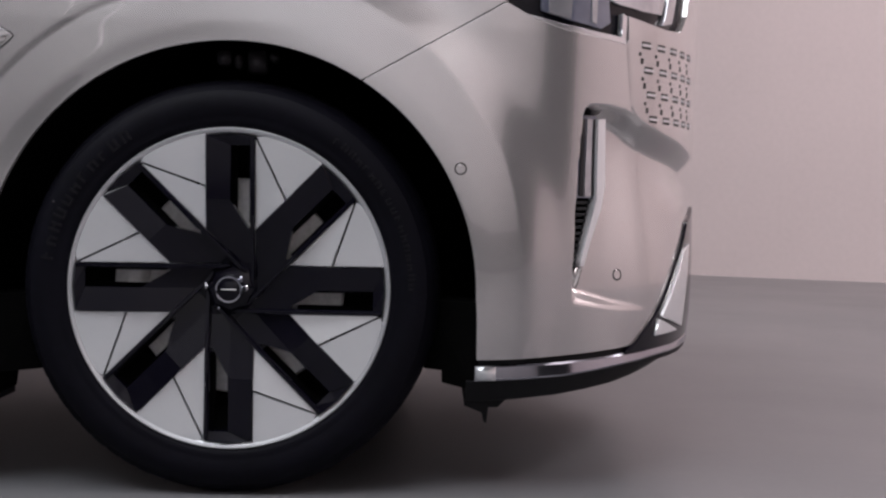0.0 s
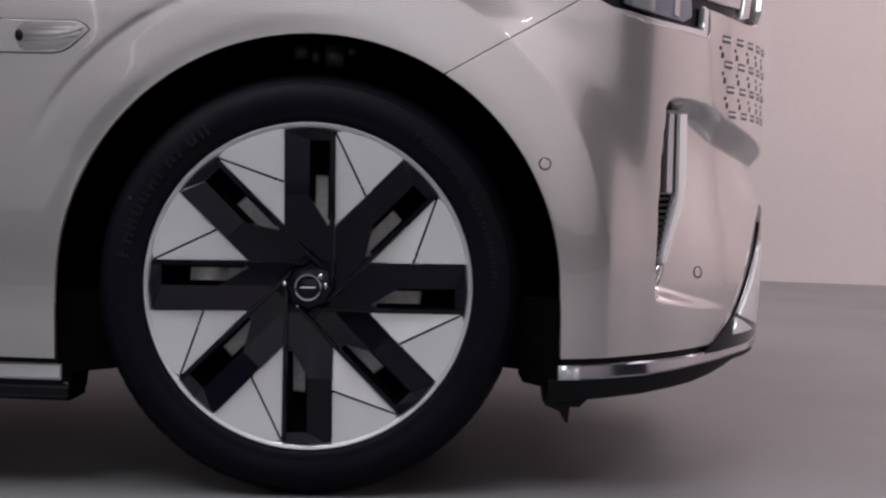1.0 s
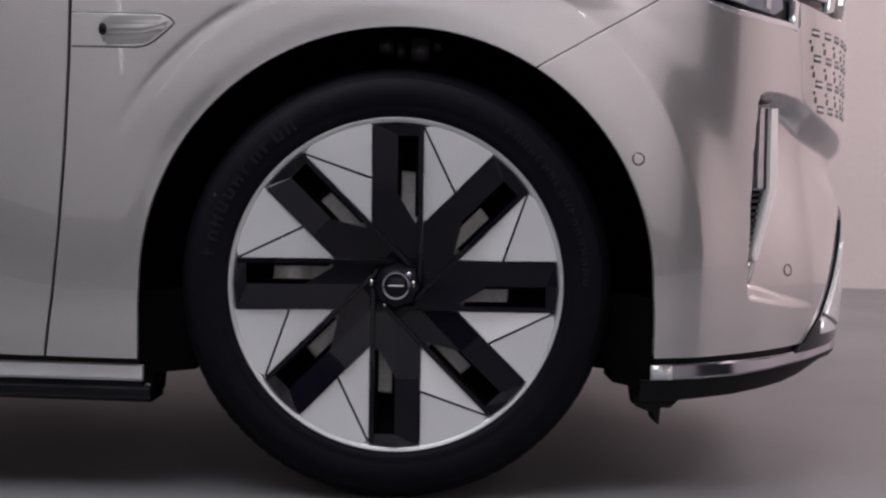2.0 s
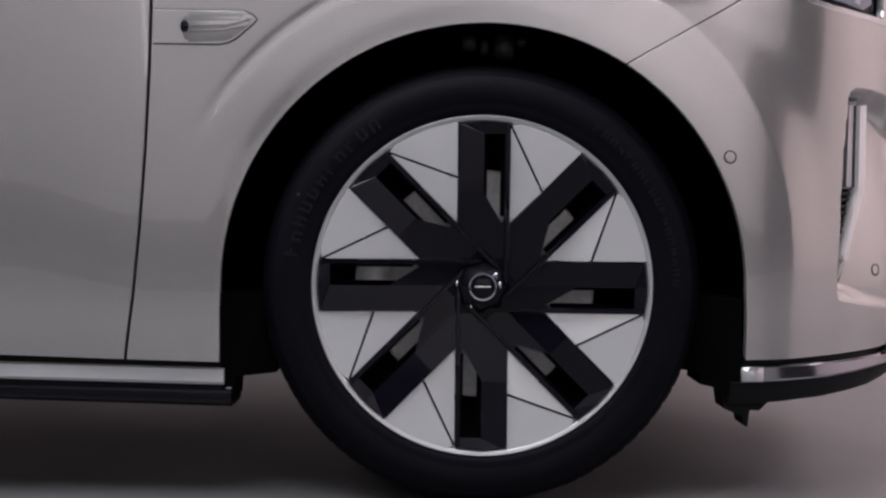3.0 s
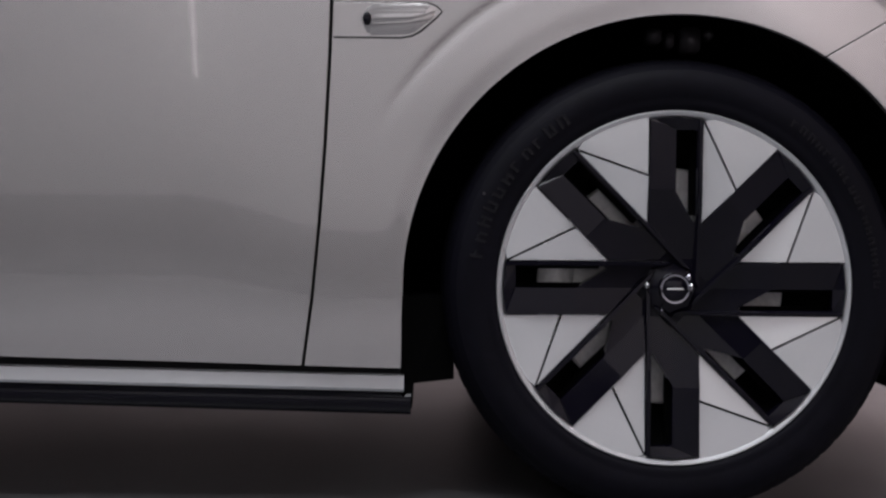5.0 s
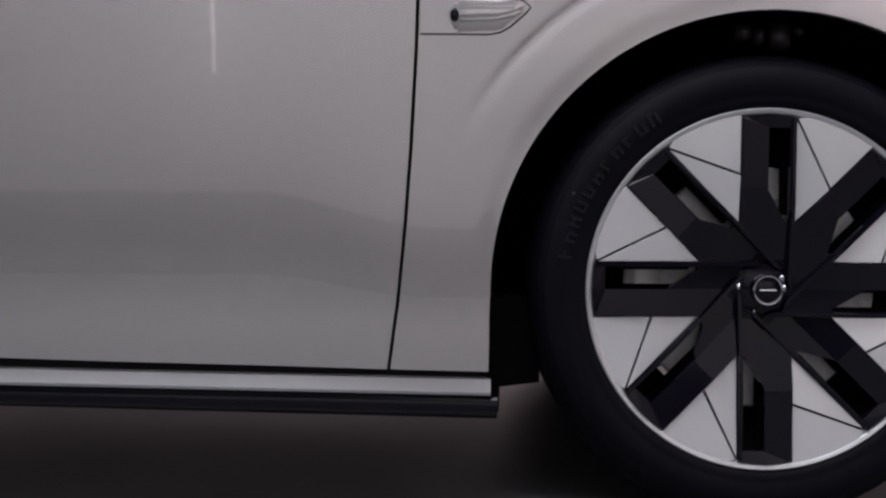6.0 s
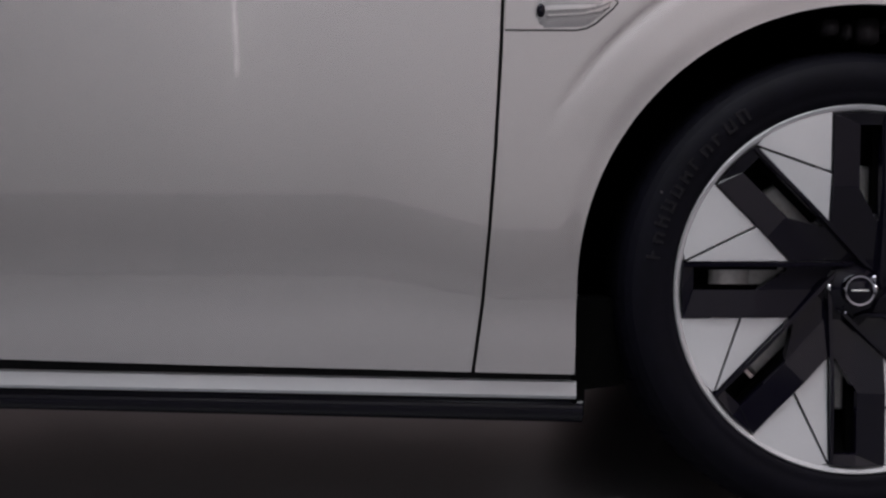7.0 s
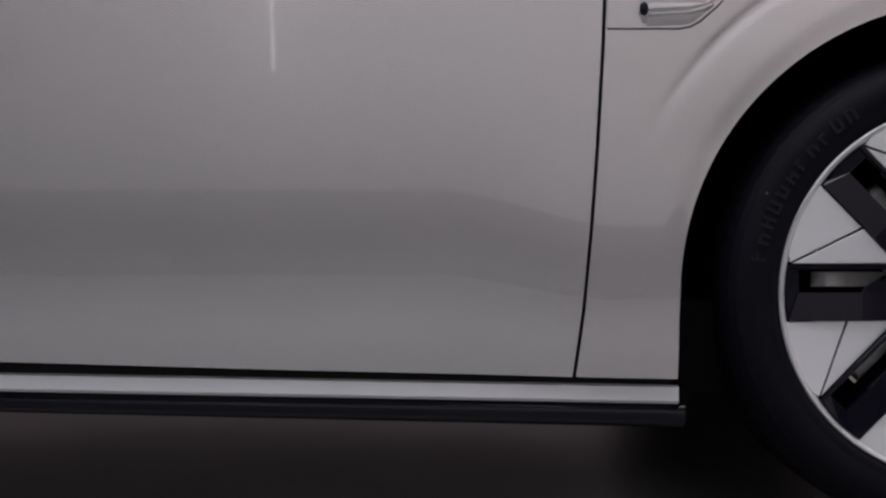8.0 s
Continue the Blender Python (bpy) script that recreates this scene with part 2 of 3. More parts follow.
# ---- the hall ----
def slab(name, lo, hi, mat, m=None, label="", category=""):
    bm = bmesh.new()
    box(bm, lo, hi)
    ob = part(name, bm, mat, smooth=False)
    if m:
        ob.matrix_world = m
    return tagged(ob, label, category, kind="structure")


slab("floor", (-16, -10, -0.2), (14, 12, 0.0), FLOOR, label="polished pale grey studio floor with soft stains", category="floor")
WALL_TURN = -17.5
slab("wall_north", (-24, 0, 0.0), (16, 0.2, 7.0), WALL, pose(2.05, 5.55, 0, 0, 0, WALL_TURN), "plain pale pink studio wall behind the car", "wall")
# carpet and wainscot: unseen dark slabs added to darken a band of the door's reflection
slab("carpet", (-16, -10, 0.0), (9, -5.2, 0.012), HALL_DARK, label="added dark floor area, unseen, mirrored as a dark band in the door", category="carpet")
slab("wainscot", (-16, -10, 0.012), (9, -9.95, 0.60), HALL_DARK, label="added dark wall base, unseen, mirrored as a dark band in the door", category="wainscot")
slab("wall_south", (-16, -10.2, 0), (14, -10, 7.0), GREY_WALL, label="plain grey plaster wall of the studio hall", category="wall")
slab("wall_east", (9, -10.2, 0), (9.2, 12, 7.0), WALL, label="plain pale pink side wall of the studio hall", category="wall")
# track of the added curtain, out of view
slab("added_curtain_track", (8.86, -9.9, 5.02), (8.99, -4.85, 5.10), HALL_DARK, label="added dark track for the unseen curtain", category="curtain track")
slab("wall_west", (-16.2, -10.2, 0), (-16, 12, 7.0), GREY_WALL, label="plain grey side wall of the studio hall", category="wall")
slab("ceiling", (-16.2, -10.2, 7.0), (14.2, 12, 7.2), GREY_WALL, label="plain grey ceiling of the studio hall", category="ceiling")

# a thin curved glowing tube hung from the ceiling on two wires, behind the camera
GLOW = bpy.data.materials.new("glowing_tube")
GLOW.use_nodes = True
glow_bsdf = GLOW.node_tree.nodes["Principled BSDF"]
glow_bsdf.inputs["Emission Color"].default_value = (1.0, 0.95, 0.93, 1)
glow_bsdf.inputs["Emission Strength"].default_value = 3.2


def hose(bm, points, r, sides=8):
    """A round hose along points."""
    rings = []
    for i, p in enumerate(points):
        t = (Vector(points[min(i + 1, len(points) - 1)]) - Vector(points[max(i - 1, 0)])).normalized()
        side = t.cross(Vector((0, 1, 0.01))).normalized()
        other = t.cross(side)
        rings.append([bm.verts.new(Vector(p) + side * r * math.cos(2 * math.pi * j / sides) + other * r * math.sin(2 * math.pi * j / sides)) for j in range(sides)])
    for a, b in zip(rings, rings[1:]):
        for j in range(sides):
            bm.faces.new((a[j], a[(j + 1) % sides], b[(j + 1) % sides], b[j]))
    bm.faces.new(rings[0][::-1])
    bm.faces.new(rings[-1])
    bmesh.ops.recalc_face_normals(bm, faces=bm.faces[:])


tube_light = tagged(new("pendant_light"), "thin curved glowing tube hung from the ceiling on wires", "pendant light")
bm = bmesh.new()
TUBE = [(-1.70 - 0.30 * (i / 24) ** 2, -4.7, 1.04 + 1.76 * i / 24) for i in range(25)]
hose(bm, TUBE, 0.009)
part("tube", bm, GLOW, tube_light)
for at in (TUBE[12], TUBE[24]):
    bm = bmesh.new()
    hose(bm, [at, (at[0], at[1], 7.0)], 0.0015, 6)
    part("wire", bm, HALL_DARK, tube_light)

# pleated dark curtain on the side wall, unseen, added as a flag to darken the bumper's reflection
bm = bmesh.new()
pleats = [(8.93 + 0.045 * math.sin(i * 1.05), -9.9 + 5.0 * i / 160) for i in range(161)]
front = [[bm.verts.new((x, y, z)) for x, y in pleats] for z in (0.02, 5.02)]
back = [[bm.verts.new((x + 0.006, y, z)) for x, y in pleats] for z in (0.02, 5.02)]
for i in range(160):
    bm.faces.new((front[0][i], front[0][i + 1], front[1][i + 1], front[1][i]))
    bm.faces.new((back[0][i], back[1][i], back[1][i + 1], back[0][i + 1]))
bmesh.ops.recalc_face_normals(bm, faces=bm.faces[:])
tagged(part("curtain", bm, HALL_DARK), "added dark pleated curtain, unseen, that darkens the bumper corner's reflection", "curtain", kind="structure")


# ---- the car ----
car = tagged(new("car"), "pale champagne silver electric van parked on studio floor", "car")


def arc(r, a0, a1, n, cz=AXLE):
    """Points on a circle round the axle, angles clockwise from the top, in degrees."""
    return [(r * math.sin(radians(a0 + (a1 - a0) * i / n)), cz + r * math.cos(radians(a0 + (a1 - a0) * i / n))) for i in range(n + 1)]


HOOD_A, HOOD_B = (0.222, 0.7085), (0.440, 0.832)
DOOR_GAP = [(-0.5665, 0.231), (-0.5535, 0.330), (-0.543, 0.444), (-0.535, 0.560), (-0.528, 0.700), (-0.525, 0.80), (-0.523, 0.95)]


def shifted(line, d):
    return [(s + d, z) for s, z in line]


a_hood = math.degrees(math.atan2(HOOD_A[0], HOOD_A[1] - AXLE))
up = Vector((HOOD_B[0] - HOOD_A[0], HOOD_B[1] - HOOD_A[1])).normalized()
gap = Vector((-up.y, up.x)) * 0.0040
hood_end = Vector(HOOD_B) + up * 0.16
fender_line = shifted(DOOR_GAP, 0.0032)
fender = panel("front_fender",
               [(-0.418, 0.228)] + [(-0.4175, z) for z in (0.27, 0.31)] + arc(ARCH, -90, a_hood - 0.25, 60)
               + [tuple(hood_end + gap), (0.50, 0.95)] + fender_line[::-1], PAINT, car, step=0.009, fine=((-0.50, 0.0, 0.005), (0.56, 0.875, 0.005)))
door = panel("front_door", [(-1.72, 0.262), (-1.40, 0.252), (-0.98, 0.240)] + shifted(DOOR_GAP, -0.0032) + [(-1.72, 0.95)], PAINT, car, step=0.016)
HEAD_EDGE = [(0.460, 0.8425), (0.490, 0.828), (0.513, 0.8165), (0.564, 0.8035), (0.622, 0.796), (0.707, 0.788), (0.714, 0.798), (0.712, 0.838), (0.773, 0.832), (0.840, 0.828), (0.91, 0.832), (0.96, 0.87), (1.0, 0.95)]
bumper = panel("front_bumper",
               arc(ARCH, a_hood + 0.25, 90, 36) + [(0.4185, 0.31), (0.4195, 0.241), (0.50, 0.2415), (0.58, 0.243), (0.712, 0.248), (0.80, 0.254), (1.0, 0.26), (1.42, 0.265)]
               + [(1.42, 0.95)] + HEAD_EDGE[::-1], PAINT, car, step=0.0065, fine=((0.59, 0.80, 0.004), (0.305, 0.69, 0.0042)))


# ---- front wheel ----
SPOKE_W, SPOKE_H = 0.0415, 0.2615
RIM_IN, RIM_OUT = 0.2645, 0.2725
EDGE_T = 0.1735


def turn(p, k):
    a = radians(45 * k)
    return (p[0] * math.cos(a) + p[2] * math.sin(a), p[1], -p[0] * math.sin(a) + p[2] * math.cos(a))


def build_wheel(parent_name):
    wheel = new(parent_name)
    # tyre: carcass with rounded shoulders and a shallow rim guard
    bm = bmesh.new()
    revolve(bm, [(0.262, 0.030), (0.270, 0.006), (0.276, 0.0005), (0.283, -0.003), (0.287, -0.0025), (0.293, -0.0045), (0.305, -0.007), (0.316, -0.0065), (0.326, -0.0035),
                 (0.334, 0.001), (0.3345, 0.0022), (0.343, 0.010), (0.349, 0.021), (0.353, 0.036), (0.3555, 0.06),
                 (0.3565, 0.10), (0.3565, 0.16), (0.3555, 0.19), (0.351, 0.222), (0.339, 0.240), (0.31, 0.248), (0.27, 0.236), (0.262, 0.22)], 144, closed=True)
    for v in bm.verts:
        if v.co.z < -0.352:
            v.co.z = -0.352
    bmesh.ops.recalc_face_normals(bm, faces=bm.faces[:])
    sharp_by_angle(bm, 35)
    tyre = part("tyre", bm, RUBBER, wheel, "black rubber tyre with raised sidewall bars")
    # tread blocks along the shoulder
    bm = bmesh.new()
    for i in range(72):
        a = radians(5 * i)
        if math.cos(a) < -0.93:
            continue
        lo, hi = a - radians(1.9), a + radians(1.9)
        prof = ((0.3435, 0.0095), (0.3515, 0.0250), (0.3555, 0.045), (0.3575, 0.075))
        rows = []
        for w in (lo, hi):
            rows.append([bm.verts.new((r * math.sin(w), y, r * math.cos(w))) for r, y in prof])
            rows.append([bm.verts.new(((r - 0.006) * math.sin(w), y + 0.004, (r - 0.006) * math.cos(w))) for r, y in prof])
        for j in range(3):
            bm.faces.new((rows[0][j], rows[0][j + 1], rows[2][j + 1], rows[2][j]))
            bm.faces.new((rows[0][j], rows[1][j], rows[1][j + 1], rows[0][j + 1]))
            bm.faces.new((rows[2][j], rows[2][j + 1], rows[3][j + 1], rows[3][j]))
    bmesh.ops.recalc_face_normals(bm, faces=bm.faces[:])
    tagged(part("tread", bm, RUBBER, tyre, smooth=False), kind="stuff")

    # raised bars where the maker's writing stands
    def letters(a0, a1, n, r, tall, name):
        bm = bmesh.new()
        wide = (a1 - a0) / n

        def bar(w0, w1, q0, q1):
            prism(bm, [(q * math.sin(radians(w)), -0.0078, q * math.cos(radians(w))) for w, q in ((w0, q0), (w1, q0), (w1, q1), (w0, q1))], 0.004)
        for i in range(n):
            a = a0 + wide * i
            low, high = r - tall / 2, r + tall / 2 * random.choice((0.55, 1.0, 0.7))
            bar(a + wide * 0.12, a + wide * 0.30, low, high)
            if random.random() < 0.7:
                bar(a + wide * 0.58, a + wide * 0.76, low, high - tall * 0.1)
            q = random.choice((low, (low + high) / 2, high - tall * 0.18))
            bar(a + wide * 0.30, a + wide * 0.58, q, q + tall * 0.16)
        tagged(part(name, bm, MOULDED, tyre, smooth=False), kind="stuff")
    letters(-82, -32, 11, 0.308, 0.020, "sidewall_relief")
    letters(34, 90, 18, 0.309, 0.012, "sidewall_relief")
    # valve-side coloured dot
    bm = bmesh.new()
    bmesh.ops.create_circle(bm, cap_ends=True, radius=0.0024, segments=12, matrix=pose(-0.293, -0.0064, 0.143, 90))
    part("paint_dot", bm, BRACKET, tyre, "small pale balance dot")

    # rim: bright outer lip, barrel and black backing dish
    bm = bmesh.new()
    revolve(bm, [(RIM_IN - 0.004, 0.012), (RIM_IN - 0.001, 0.0035), (RIM_IN + 0.001, 0.0015), (RIM_OUT - 0.002, 0.000), (RIM_OUT, 0.002), (RIM_OUT, 0.010)], 160)
    sharp_by_angle(bm, 40)
    rim = part("rim", bm, RIM_LIP, wheel, "bright machined rim lip")
    bm = bmesh.new()
    revolve(bm, [(RIM_OUT - 0.004, 0.006), (0.256, 0.020), (0.246, 0.10), (0.238, 0.2), (0.20, 0.205)], 96)
    part("barrel", bm, GLOSS_BLACK, rim)

    for k in range(8):
        # spoke: a gloss black blade with a slot, raised over the facets, stepped against its neighbour
        w, h, t = SPOKE_W - 0.0012, SPOKE_H, 2.414 * SPOKE_W
        q = SPOKE_W * math.sqrt(0.5)
        face = [(-w, 0, h - 0.0035), (0, 0, h + 0.0005), (w, 0, h - 0.0035), (w, 0, 0.0), (q - 0.0007, 0, q - 0.0007), (-w, 0, t)]
        hole = [(0.0, 0.243), (0.0330, 0.243), (0.0330, 0.106), (0.0300, 0.101), (0.0, 0.150)]

        def height(x, z):
            # a tray: plate tilted into the slot, end chamfer, a slope down to the hub, and a rib along one edge
            plate = 0.12 * (min(x, 0.0) + w)
            chamfer = 0.36 * (0.2625 - z) if z > 0.2615 - 0.44 * (min(x, 0.0) + w) - 1e-5 else plate
            inner = 0.19 * max(0.0, 0.152 - max(z, 0.045))
            rib = smoothstep(0.0338, 0.0350, x)
            low = min(chamfer, 0.009) + inner
            return -0.001 + low * (1 - rib) + rib * (0.0005 + 0.13 * max(0.0, 0.125 - z))
        bm = bmesh.new()
        ring = [bm.verts.new((x, 0, z)) for x, y, z in face]
        inner = [bm.verts.new((x, 0, z)) for x, z in hole]
        edges = [bm.edges.new((ring[i], ring[(i + 1) % 6])) for i in range(6)] + [bm.edges.new((inner[i], inner[(i + 1) % 5])) for i in range(5)]
        bmesh.ops.triangle_fill(bm, edges=edges, use_beauty=True, use_dissolve=False)
        bad = [f for f in bm.faces if all(v in inner for v in f.verts)]
        bmesh.ops.delete(bm, geom=bad, context="FACES_ONLY")
        cuts = [((x0, 0, 0), (1, 0, 0)) for x0 in (0.0, 0.0338, 0.0350)] + [((0, 0, z0), (0, 0, 1)) for z0 in (0.045, 0.125, 0.152, 0.2435)]
        cuts.append(((-w, 0, 0.2615), (0.44, 0, 1)))
        for at, across in cuts:
            bmesh.ops.bisect_plane(bm, geom=bm.verts[:] + bm.edges[:] + bm.faces[:], plane_co=at, plane_no=across, dist=1e-6)
        rim_edges = [e for e in bm.edges if len(e.link_faces) == 1]
        flat = {v: (v.co.x, v.co.z) for v in bm.verts}
        for v, (x, z) in flat.items():
            v.co.y = height(x, z)
        deep = {}
        for v in {v for e in rim_edges for v in e.verts}:
            x, z = flat[v]
            on_hole = -0.001 < x < 0.0335 and 0.10 < z < 0.247
            deep[v] = bm.verts.new((x, v.co.y + (0.020 if on_hole else 0.016), z))
        for e in rim_edges:
            a, b = e.verts
            bm.faces.new((a, b, deep[b], deep[a]))
        bmesh.ops.recalc_face_normals(bm, faces=bm.faces[:])
        front = [f for f in bm.faces if all(v in flat for v in f.verts)]
        if sum(f.normal.y for f in front) > 0:
            bmesh.ops.reverse_faces(bm, faces=bm.faces[:])
        sharp_by_angle(bm, 4)
        for v in bm.verts:
            v.co = turn(v.co, k)
        spoke = part("spoke", bm, GLOSS_BLACK, wheel)

        # inner walls that narrow the slot towards the brake
        for x0, x1 in ((-0.0025, 0.0060), (0.0285, 0.0400)):
            bm = bmesh.new()
            box(bm, (x0, 0.0300, 0.112), (x1, 0.046, 0.248))
            for v in bm.verts:
                v.co = turn(v.co, k)
            part("slot_wall", bm, DEEP_BLACK, spoke, smooth=False)

        # two machined facets between this spoke and the next
        d = SPOKE_W + 0.0005
        gap_line = 0.0015
        c = math.sqrt(0.5)

        def on_next(along):
            return (along * c - d * c, along * c + d * c)
        ix, iz = d, 2.414 * d
        cx, cz = d, math.sqrt(RIM_IN ** 2 - d ** 2) - 0.004
        tx, tz = on_next(EDGE_T)
        ox, oz = on_next(math.sqrt(RIM_IN ** 2 - d ** 2) - 0.003)
        dx, dz = Vector((tx - cx, tz - cz)).normalized()
        nx, nz = -dz * gap_line, dx * gap_line
        if nx < 0:
            nx, nz = -nx, -nz
        bm = bmesh.new()
        prism(bm, [turn(p, k) for p in ((ix, 0.0120, iz), (ix, 0.0030, cz - 0.0045), (tx - nx * 1.0, 0.0035, tz - nz - 0.0015))], 0.012, 0.0006)
        part("inner_facet", bm, SILVER, wheel, smooth=False)
        bm = bmesh.new()
        a0, a1 = math.atan2(cx + 0.002, cz), math.atan2(ox, oz)
        rimline = [(RIM_IN * math.sin(a0 + (a1 - a0) * i / 10), 0.0020, RIM_IN * math.cos(a0 + (a1 - a0) * i / 10)) for i in range(11)]
        outline = [(cx + 0.0022, 0.0026, cz - 0.001)] + rimline[1:] + [(tx + nx * 0.6 + 0.0006, 0.0050, tz + nz + 0.0006)]
        front = [bm.verts.new(turn(p, k)) for p in outline]
        rear = [bm.verts.new(turn((p[0], p[1] + 0.012, p[2]), k)) for p in outline]
        n = len(front)
        mid = front[-1]
        for i in range(n - 2):
            bm.faces.new((mid, front[i], front[i + 1]))
        for i in range(n):
            bm.faces.new((front[i], rear[i], rear[(i + 1) % n], front[(i + 1) % n]))
        bmesh.ops.recalc_face_normals(bm, faces=bm.faces[:])
        sharp_by_angle(bm, 20)
        part("outer_facet", bm, SILVER, wheel, smooth=True)

    # black backing ring outside the brake
    bm = bmesh.new()
    revolve(bm, [(0.262, 0.0145), (0.235, 0.045), (0.196, 0.080)], 96)
    part("backing_ring", bm, DEEP_BLACK, wheel)
    # brake disc, hat and calliper behind the slots
    bm = bmesh.new()
    revolve(bm, [(0.02, 0.066), (0.085, 0.066), (0.090, 0.068), (0.096, 0.070), (0.184, 0.070), (0.188, 0.074), (0.188, 0.10), (0.02, 0.10)], 96)
    sharp_by_angle(bm, 30)
    part("brake_disc", bm, IRON, wheel, "grey cast iron brake disc")
    bm = bmesh.new()
    for i in range(9):
        a = radians(-62 - 56 * i / 8)
        for r in (0.150, 0.206):
            for y in (0.050, 0.12):
                bm.verts.new((r * math.sin(a), y, r * math.cos(a)))
    bm.verts.ensure_lookup_table()
    q = bm.verts
    for i in range(8):
        a, b = 4 * i, 4 * i + 4
        for f in ((0, 2, 2, 0), (2, 3, 3, 2), (3, 1, 1, 3), (1, 0, 0, 1)):
            bm.faces.new((q[a + f[0]], q[a + f[1]], q[b + f[2]], q[b + f[3]]))
    bm.faces.new((q[0], q[1], q[3], q[2])), bm.faces.new((q[32], q[34], q[35], q[33]))
    bmesh.ops.recalc_face_normals(bm, faces=bm.faces[:])
    bmesh.ops.bevel(bm, geom=bm.edges[:], offset=0.003, segments=2, affect="EDGES")
    part("brake_calliper", bm, IRON, wheel, "grey brake calliper behind the spokes")
    # hub cap: black button in a bright ring with a slanted tab, plain bar across
    bm = bmesh.new()
    revolve(bm, [(0.0, -0.0035), (0.0175, -0.003), (0.0195, -0.001), (0.0195, 0.050)], 48)
    cap = part("hub_cap", bm, GLOSS_BLACK, wheel, "black hub cap with a bright ring")
    bm = bmesh.new()
    revolve(bm, [(0.0190, -0.001), (0.0195, -0.0042), (0.0222, -0.0046), (0.0232, -0.002), (0.0232, 0.050)], 64)
    sharp_by_angle(bm, 50)
    part("ring", bm, CHROME, cap)
    bm = bmesh.new()
    prism(bm, [(0.0150, -0.0040, 0.0185), (0.0205, -0.0040, 0.0225), (0.0232, -0.0040, 0.0225), (0.0232, -0.0040, 0.0120), (0.0205, -0.0040, 0.0135)], 0.003, 0.0004)
    part("ring_tab", bm, CHROME, cap)
    bm = bmesh.new()
    box(bm, (-0.0125, -0.0042, -0.0010), (0.0125, -0.0028, 0.0010))
    part("emblem_bar", bm, IRON, cap)
    # bright blocks modelled for glints by the hub; the left one is the rib's highlight
    for x0, x1, z0, z1 in ((-0.0425, -0.0388, -0.001, 0.009), (0.0262, 0.0300, -0.004, 0.0075)):
        bm = bmesh.new()
        box(bm, (x0, 0.0080, z0), (x1, 0.0400, z1), 0.001)
        part("hub_glint_block", bm, SATIN, cap, "small bright block by the hub, standing in for a glint")
    bm = bmesh.new()
    bmesh.ops.create_uvsphere(bm, u_segments=12, v_segments=8, radius=0.0026, matrix=Matrix.Translation((-0.018, 0.006, -0.033)))
    part("hub_screw", bm, CHROME, cap)
    bm = bmesh.new()
    revolve(bm, [(0.018, 0.0130), (0.030, 0.0160), (0.0440, 0.0225)], 48)
    part("hub_plate", bm, GLOSS_BLACK, cap)
    return wheel


wheel = build_wheel("front_wheel")
wheel.parent = car
wheel.matrix_basis = pose(0, 0, AXLE)

# the wheel on the far side, out of sight, which shades the floor under the car
far_wheel = new("front_wheel")
far_wheel.parent = car
far_wheel.matrix_basis = pose(0, 1.50, AXLE)
bm = bmesh.new()
revolve(bm, [(0.262, 0.0), (0.30, -0.008), (0.335, 0.002), (0.352, 0.03), (0.352, 0.21), (0.335, 0.238), (0.30, 0.248), (0.262, 0.24)], 72, closed=True)
bmesh.ops.recalc_face_normals(bm, faces=bm.faces[:])
part("tyre", bm, RUBBER, far_wheel)
bm = bmesh.new()
revolve(bm, [(0.262, 0.02), (0.24, 0.05), (0.06, 0.06), (0.0, 0.06)], 48)
part("rim", bm, SILVER, far_wheel)

# ---- wheel house ----
bm = bmesh.new()
ring = [(ARCH + 0.004, 0.012), (ARCH + 0.020, 0.05), (ARCH + 0.020, 0.40), (0.10, 0.40)]
revolve(bm, ring, 48, radians(-90), radians(90))
for sx in (-1, 1):
    a = [bm.verts.new((sx * r, y, 0)) for r, y in ring]
    b = [bm.verts.new((sx * r, y, -0.13)) for r, y in ring]
    for j in range(3):
        bm.faces.new((a[j], a[j + 1], b[j + 1], b[j]))
liner = part("arch_liner", bm, DEEP_BLACK, car, "black felt wheel-arch liner")
liner.matrix_basis = pose(0, 0, AXLE)
bm = bmesh.new()
for x, w, z0, z1 in ((-0.035, 0.022, 0.735, 0.758), (-0.005, 0.012, 0.728, 0.752), (0.018, 0.030, 0.722, 0.760), (0.055, 0.014, 0.742, 0.756)):
    box(bm, (x, 0.06, z0), (x + w, 0.10, z1), 0.003)
part("strut_bracket", bm, BRACKET, car)
# flaps before and behind the tyre
bm = bmesh.new()
prism(bm, [(-0.4185, 0.030, 0.335), (-0.335, 0.06, 0.335), (-0.335, 0.06, 0.203), (-0.398, 0.03, 0.200), (-0.400, 0.022, 0.163), (-0.408, 0.022, 0.161), (-0.4185, 0.022, 0.19)], 0.10)
part("rear_arch_flap", bm, DEEP_BLACK, car, smooth=False)
bm = bmesh.new()
prism(bm, [(0.419, 0.016, 0.335), (0.419, 0.016, 0.19), (0.400, 0.03, 0.186), (0.362, 0.05, 0.192), (0.362, 0.05, 0.213), (0.33, 0.06, 0.215), (0.33, 0.06, 0.335)], 0.10)
part("front_arch_flap", bm, DEEP_BLACK, car, smooth=False)
bm = bmesh.new()
prism(bm, [(0.396, 0.05, 0.19), (0.50, 0.05, 0.19), (0.46, 0.05, 0.150), (0.444, 0.05, 0.150), (0.441, 0.05, 0.122), (0.436, 0.05, 0.124), (0.432, 0.05, 0.140), (0.402, 0.05, 0.152)], 0.06)
part("air_deflector", bm, MATT_BLACK, car, smooth=False)

# ---- sill: shadow gap, bright strip, black skirt ----
path = [-4.0, -1.72, -1.4, -0.98, -0.7, -0.55, -0.413]


